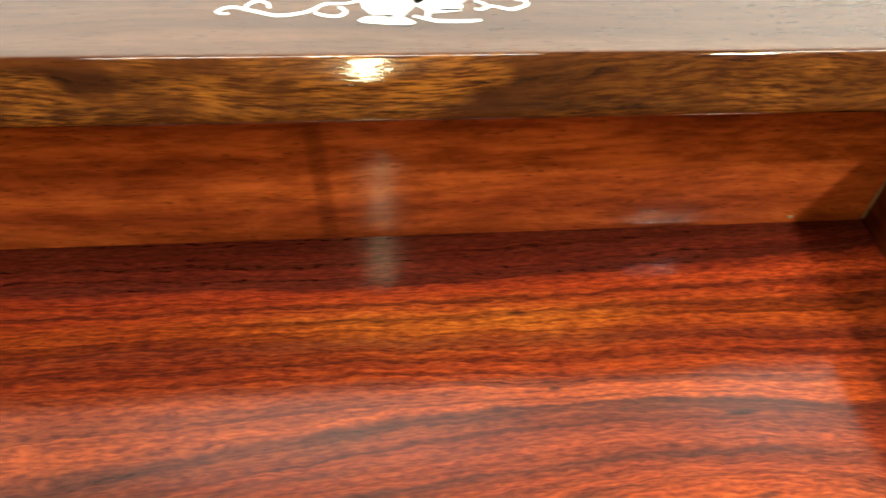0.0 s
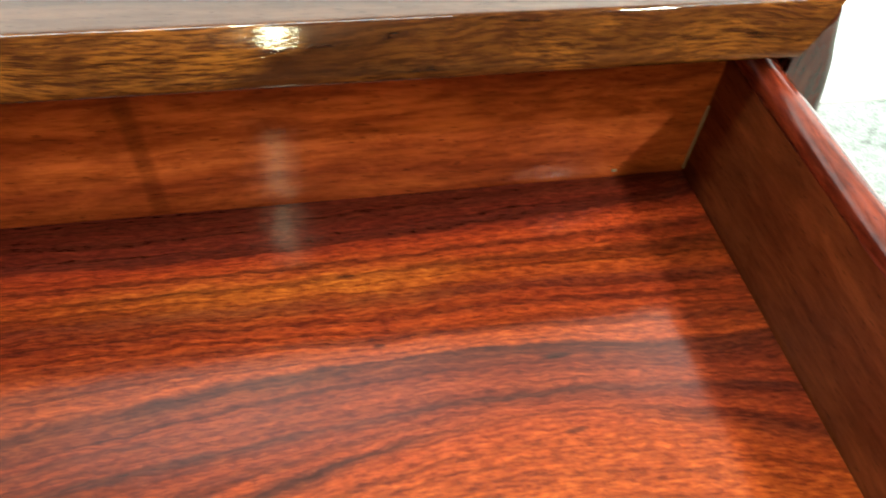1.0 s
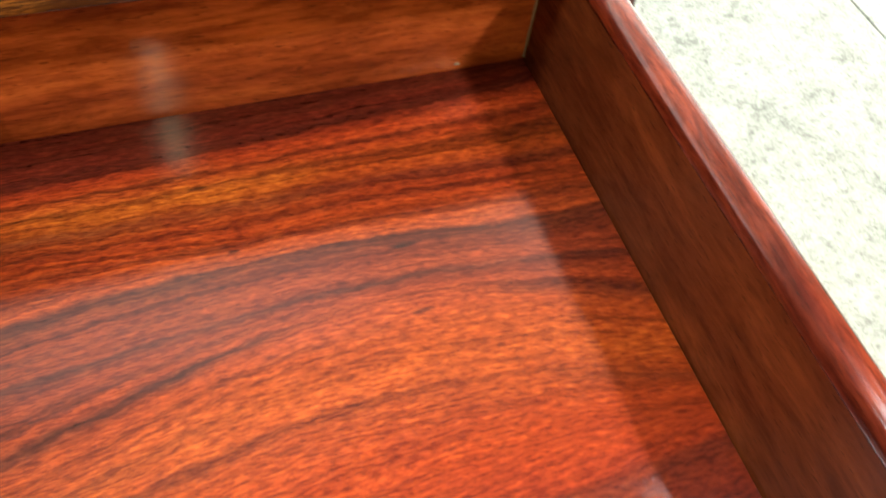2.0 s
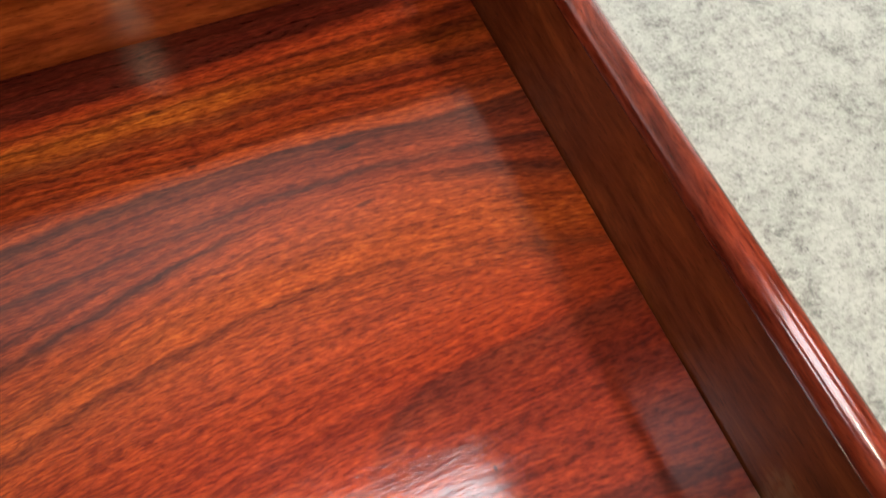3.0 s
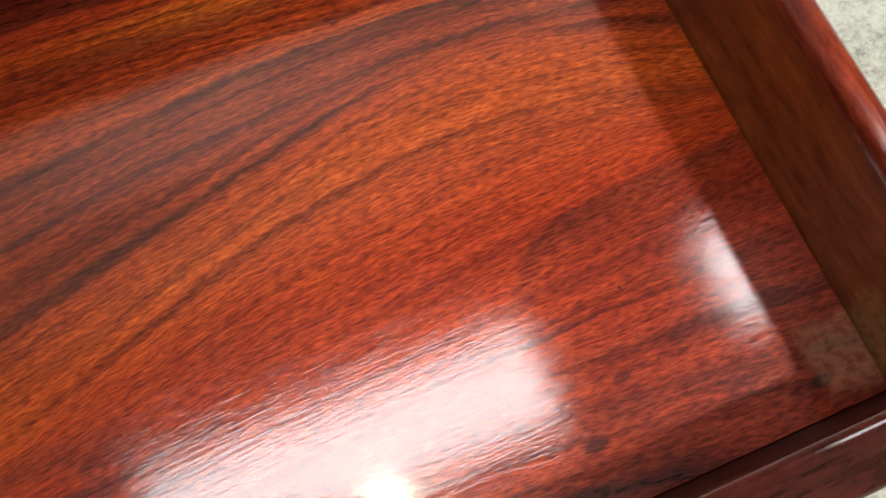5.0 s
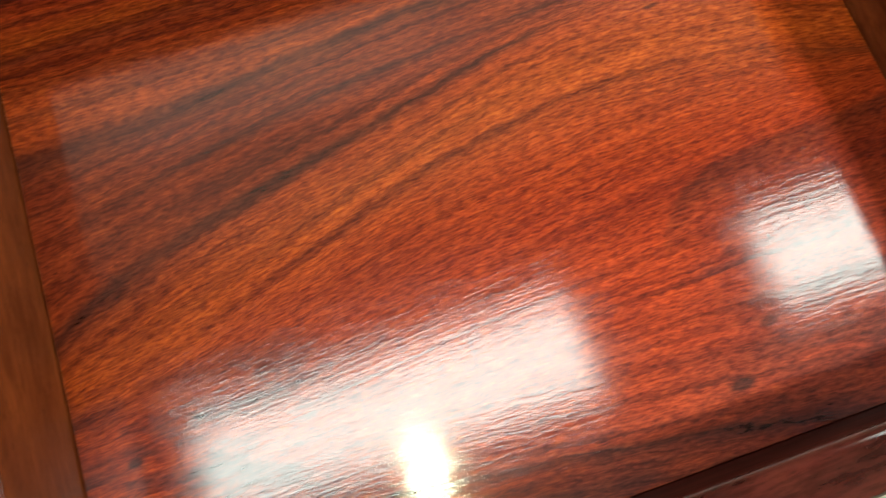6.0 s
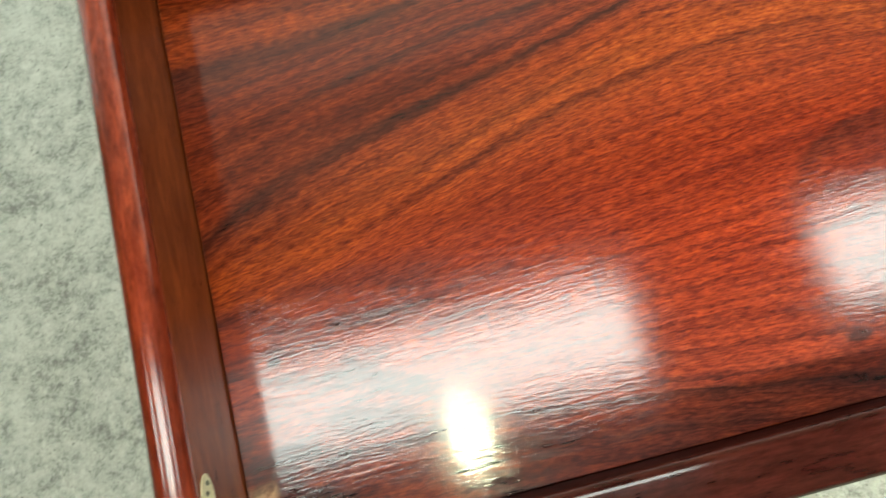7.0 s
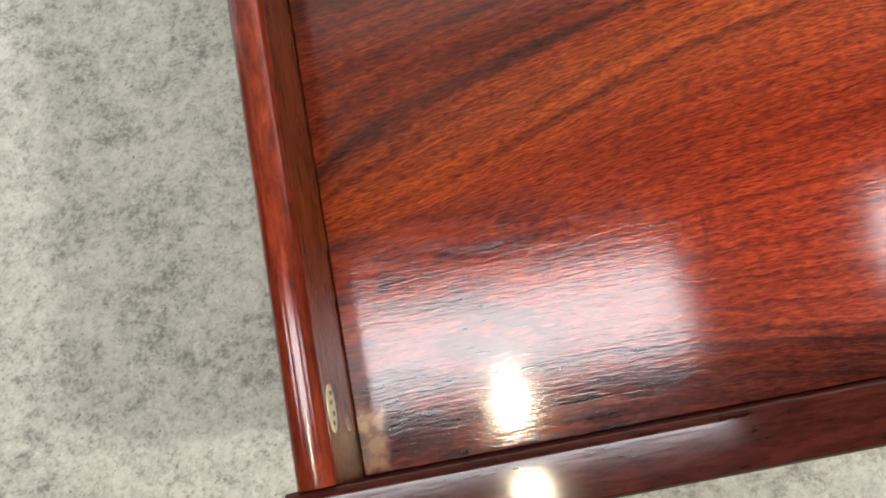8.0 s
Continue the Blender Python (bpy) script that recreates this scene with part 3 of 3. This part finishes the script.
def rail_profile(out, inner, sign):
    """Rounded outer edge, flat top and underside; out: the outer face, sign: +1 where inwards is +."""
    steps = ((0.0090, 0.0), (0.0036, 0.0004), (0.0010, 0.0014), (0.0001, 0.0028), (0.0, 0.0042), (0.0012, 0.0082), (0.0036, 0.0130), (0.0068, 0.0184), (0.0106, 0.0242),
             (0.0138, 0.0284), (0.0146, 0.0292), (0.0156, 0.02975), (0.0168, 0.02995), (0.0190, TOP_Z - RAIL_Z0))
    shape = [(d, RAIL_Z0 + z) for d, z in steps]
    pts = [(out + sign * d, z) for d, z in shape]
    return pts + [(inner, TOP_Z), (inner, RAIL_Z0)]


rail = part("front_rail", prism(rail_profile(TY0, TY0 + 0.085, 1), "x", TX0 + 0.004, TX1 - 0.004, -1.0, 1.0), M_FRAME, table, "honey-brown front rail with rounded edge")
rail.data.materials.append(M_TOP)
for f in rail.data.polygons:
    if f.normal.z > 0.97:
        f.material_index = 1
part("back_rail", prism(rail_profile(TY1, TY1 - 0.085, -1), "x", TX0 + 0.004, TX1 - 0.004, -1.0, 1.0), M_FRAME, table)
part("side_rail", prism(rail_profile(TX1, TX1 - 0.06, -1), "y", TY0 + 0.086, TY1 - 0.086), M_FRAME, table)
part("side_rail", prism(rail_profile(TX0, TX0 + 0.06, 1), "y", TY0 + 0.086, TY1 - 0.086), M_FRAME, table)
part("top_panel", box(TX0 + 0.061, TX1 - 0.061, TY0 + 0.0855, TY1 - 0.0855, TOP_Z - 0.012, TOP_Z), M_TOP, table)


def leg(sx, y0, y1):
    """An upright that swells outwards below its mitred top."""
    bm = bmesh.new()
    xi, r = 0.3235, 0.009
    levels = [(FLOOR_Z, 0.372), (0.05, 0.372), (0.20, 0.372), (0.30, 0.371), (0.34, 0.369), (0.37, 0.365), (0.39, 0.361), (0.405, 0.357), (0.4185, 0.352)]
    rings = []
    for z, xo in levels + [(None, 0.346)]:
        prof = []
        for cx, cy, a0 in ((xo - r, y0 + r, 270), (xo - r, y1 - r, 0)):
            for i in range(7):
                a = radians(a0 + 15 * i)
                prof.append((cx + r * math.cos(a), cy + r * math.sin(a)))
        prof += [(xi, y1), (xi, y0)]
        rings.append([bm.verts.new((sx * x, y, z if z is not None else RAIL_Z0 - 0.0003 + max(0.0, x - xi) * 0.95)) for x, y in prof])
    k = len(rings[0])
    for a, b in zip(rings, rings[1:]):
        for i in range(k):
            bm.faces.new((a[i], a[(i + 1) % k], b[(i + 1) % k], b[i]))
    bm.faces.new(rings[0])
    bm.faces.new(rings[-1])
    return bm


for sx in (1, -1):
    for y0, y1 in ((TY0 + 0.012, TY0 + 0.046), (TY1 - 0.046, TY1 - 0.012)):
        part("leg", leg(sx, y0, y1), M_LEG, table, "dark brown square leg")
for sx in (1, -1):
    part("apron", box(min(sx * 0.325, sx * 0.345), max(sx * 0.325, sx * 0.345), TY0 + 0.0465, TY1 - 0.0465, 0.25, RAIL_Z0 - 0.0005), M_LEG, table)
part("apron", box(-0.323, 0.323, TY1 - 0.04, TY1 - 0.022, 0.25, RAIL_Z0 - 0.0005), M_LEG, table)
part("bottom_rail", box(-0.323, 0.323, TY0 + 0.014, TY0 + 0.040, 0.235, 0.268, 0.003), M_FRAME, table)

# pearl inlay on the top: a blossom with scrolling tendrils
IZ0, IZ1 = TOP_Z - 0.0005, TOP_Z + 0.0004
def tendril(line, wide):
    widths = [wide * (0.7 + 0.45 * math.sin(math.pi * i / (len(line) - 1))) for i in range(len(line))]
    part("pearl_tendril", ribbon(line, widths, IZ0, IZ1), M_PEARL, table, "white mother-of-pearl tendril")


tendril([(-0.0323, 0.4456), (-0.0381, 0.4427), (-0.0438, 0.4418), (-0.0496, 0.4418), (-0.0535, 0.4398), (-0.0564, 0.4369), (-0.0631, 0.4331), (-0.0746, 0.4312), (-0.0852, 0.435), (-0.09, 0.4369), (-0.0958, 0.4389), (-0.1006, 0.4379), (-0.1035, 0.435), (-0.1016, 0.4331), (-0.0977, 0.4331)], 0.0022)
tendril([(-0.09, 0.4369), (-0.0891, 0.4408), (-0.0862, 0.4437), (-0.0833, 0.4446), (-0.0794, 0.4418), (-0.0785, 0.4379)], 0.0022)
tendril([(-0.0564, 0.4369), (-0.0554, 0.4331), (-0.0515, 0.4312), (-0.0467, 0.4302), (-0.0429, 0.4312), (-0.041, 0.4341), (-0.0429, 0.4379), (-0.0448, 0.4379)], 0.0021)
tendril([(0.0254, 0.4437), (0.0293, 0.4418), (0.0312, 0.4379), (0.0273, 0.436), (0.0245, 0.4369)], 0.0022)
tendril([(0.0312, 0.4389), (0.035, 0.4389), (0.0398, 0.4369), (0.0437, 0.436), (0.0485, 0.4379), (0.0524, 0.4408), (0.0514, 0.4446), (0.0466, 0.4456)], 0.0022)
tendril([(-0.0073, 0.4302), (-0.0006, 0.4273), (0.0062, 0.4254), (0.0206, 0.4254), (0.0264, 0.4264)], 0.0026)
tendril([(-0.0006, 0.4273), (0.0004, 0.4321), (0.0023, 0.4341), (0.01, 0.435), (0.0177, 0.436)], 0.0026)
for kind_of, outline in (("pearl_blossom", [(-0.0362, 0.4504), (-0.0333, 0.4427), (-0.0323, 0.4379), (-0.0285, 0.4321), (-0.0227, 0.4312), (-0.0188, 0.4321), (-0.0159, 0.4292), (-0.0121, 0.4302), (-0.0083, 0.436), (-0.0054, 0.4408), (-0.0006, 0.4437), (-0.0015, 0.4514)]),
                         ("pearl_leaf", [(-0.0352, 0.4264), (-0.0333, 0.4244), (-0.0265, 0.4235), (-0.0208, 0.4225), (-0.015, 0.4225), (-0.0092, 0.4225), (-0.0063, 0.4244), (-0.0092, 0.4273), (-0.0121, 0.4292), (-0.0188, 0.4292), (-0.0275, 0.4302), (-0.0323, 0.4292)]),
                         ("pearl_blossom", [(-0.0054, 0.4398), (-0.0015, 0.436), (-0.0006, 0.4341), (0.0043, 0.435), (0.01, 0.435), (0.0168, 0.435), (0.0187, 0.4389), (0.0177, 0.4418), (0.0206, 0.4446), (0.0235, 0.4504), (-0.0034, 0.4514), (-0.0073, 0.4466)])):
    part(kind_of, plate(outline, IZ0, IZ1), M_PEARL, table, "white mother-of-pearl inlay piece")

# ---- the drawer, pulled out ----
drawer = thing("drawer", (0, (BACK_Y + FRONT_Y) / 2, IN_Z - 0.022), "open empty drawer of glossy red rosewood under the table top", "drawer")
OUT = HALF + 0.020
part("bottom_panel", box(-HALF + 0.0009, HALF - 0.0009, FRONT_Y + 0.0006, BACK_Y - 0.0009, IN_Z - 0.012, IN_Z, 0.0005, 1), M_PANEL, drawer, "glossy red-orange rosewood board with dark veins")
# strips added below the board's edge gap, to block light and darken the seam
for x0, x1, y0, y1 in ((-HALF, -HALF + 0.018, FRONT_Y, BACK_Y), (HALF - 0.018, HALF, FRONT_Y, BACK_Y), (-HALF + 0.018, HALF - 0.018, FRONT_Y, FRONT_Y + 0.018), (-HALF + 0.018, HALF - 0.018, BACK_Y - 0.018, BACK_Y)):
    part("seam_strip", box(x0, x1, y0, y1, IN_Z - 0.021, IN_Z - 0.0125), M_LEG, drawer)
for sx in (1, -1):
    prof = [(sx * x, z) for x, z in [(HALF, IN_Z - 0.022), (OUT, IN_Z - 0.022), (OUT, RIM_Z - 0.007), (HALF, RIM_Z - 0.007)]]
    side = part("side_panel", prism(prof, "y", FRONT_Y, BACK_Y + 0.016), M_SIDE, drawer, "brown rosewood side board")
    bead = [(sx * x, z) for x, z in arc(HALF + 0.0098, RIM_Z - 0.003, 0.0105, -32, 212, 20, 0.0100)]
    part("rim_bead", prism(bead, "y", FRONT_Y + 0.0042, BACK_Y + 0.016), M_BEAD, drawer, "rounded red-brown rim")
part("back_panel", box(-HALF, HALF, BACK_Y, BACK_Y + 0.015, IN_Z - 0.022, RIM_Z - 0.002, 0.0015), M_BACK, drawer, "orange-brown rosewood back board")
crown = [(FRONT_Y - 0.0265 + 0.0285 * i / 6, RIM_Z + 0.0009 - 0.0018 * i / 6) for i in range(7)]
fr = [(FRONT_Y, IN_Z - 0.035), (FRONT_Y, IN_Z), (FRONT_Y + 0.0040, RIM_Z - 0.0040), (FRONT_Y + 0.0037, RIM_Z - 0.0026), (FRONT_Y + 0.0030, RIM_Z - 0.0016)] + crown[::-1] \
    + [(FRONT_Y - 0.0284, RIM_Z - 0.0008), (FRONT_Y - 0.0290, RIM_Z - 0.0030), (FRONT_Y - 0.0290, IN_Z - 0.035)]
board = part("front_panel", prism(fr, "x", -0.327, 0.327), M_FRONT, drawer, "dark red-brown rosewood drawer front")
board.data.materials.append(M_INNER)
for f in board.data.polygons:
    if f.normal.y > 0.97:
        f.material_index = 1


def oval_label():
    """A small pale oval on the side's inner face, with dark marks."""
    def disc(y, z, ry, rz, x0, x1):
        bm = bmesh.new()
        rings = [[bm.verts.new((x, y + ry * math.cos(2 * math.pi * i / 28), z + rz * math.sin(2 * math.pi * i / 28))) for i in range(28)] for x in (x0, x1)]
        for i in range(28):
            bm.faces.new((rings[0][i], rings[0][(i + 1) % 28], rings[1][(i + 1) % 28], rings[1][i]))
        bm.faces.new(rings[0])
        bm.faces.new(rings[1])
        return bm
    lab = part("oval_label", disc(-0.036, 0.379, 0.0135, 0.0115, -HALF - 0.0005, -HALF + 0.0006), M_LABEL, drawer, "small pale oval label with dark marks")
    for dy, dz in ((-0.0085, 0.001), (-0.003, -0.002), (0.003, 0.002), (0.0085, -0.001)):
        part("mark", disc(-0.036 + dy, 0.379 + dz, 0.0014, 0.003, -HALF + 0.0004, -HALF + 0.0009), M_INK, lab)


oval_label()


def glue_bead(points, r):
    """A thin uneven run of dried glue."""
    bm = bmesh.new()
    prev = None
    for i, p in enumerate(points):
        rr = r * (0.7 + 0.5 * abs(math.sin(2.3 * i + 1)))
        ring = [bm.verts.new((p[0] + rr * math.cos(a), p[1] + rr * math.sin(a), p[2])) for a in (0.0, 1.57, 3.14, 4.71)]
        if prev:
            for k in range(4):
                bm.faces.new((prev[k], prev[(k + 1) % 4], ring[(k + 1) % 4], ring[k]))
        else:
            bm.faces.new(ring)
        prev = ring
    bm.faces.new(prev)
    return bm


part("glue_run", glue_bead([(HALF - 0.0006, BACK_Y - 0.0006, IN_Z + 0.001 + 0.0062 * i) for i in range(10)], 0.0010), M_GLUE, drawer, "pale run of dried glue")
part("glue_drop", box(0.2445, 0.2485, BACK_Y - 0.0010, BACK_Y + 0.001, 0.3030, 0.3050, 0.0004, 1), M_GLUE, drawer, "pale drop of dried glue")

# ---- the floor, tile by tile ----
floor = setting("floor", box(-ROOM_X, ROOM_X, ROOM_S, WALL_Y, FLOOR_Z - 0.10, FLOOR_Z - 0.004), M_GROUT, "grey-green mottled stone tile floor with dark joints", "floor")
TILE, JOINT = 1.2, 0.004
for i in range(-5, 4):
    for j in range(-5, 1):
        x0, y1 = 1.06 + i * TILE, WALL_Y + j * TILE
        bx0, bx1 = max(x0 + JOINT / 2, -ROOM_X), min(x0 + TILE - JOINT / 2, ROOM_X)
        by0, by1 = max(y1 - TILE + JOINT / 2, ROOM_S), y1 - JOINT / 2
        if bx1 - bx0 > 0.05 and by1 - by0 > 0.05:
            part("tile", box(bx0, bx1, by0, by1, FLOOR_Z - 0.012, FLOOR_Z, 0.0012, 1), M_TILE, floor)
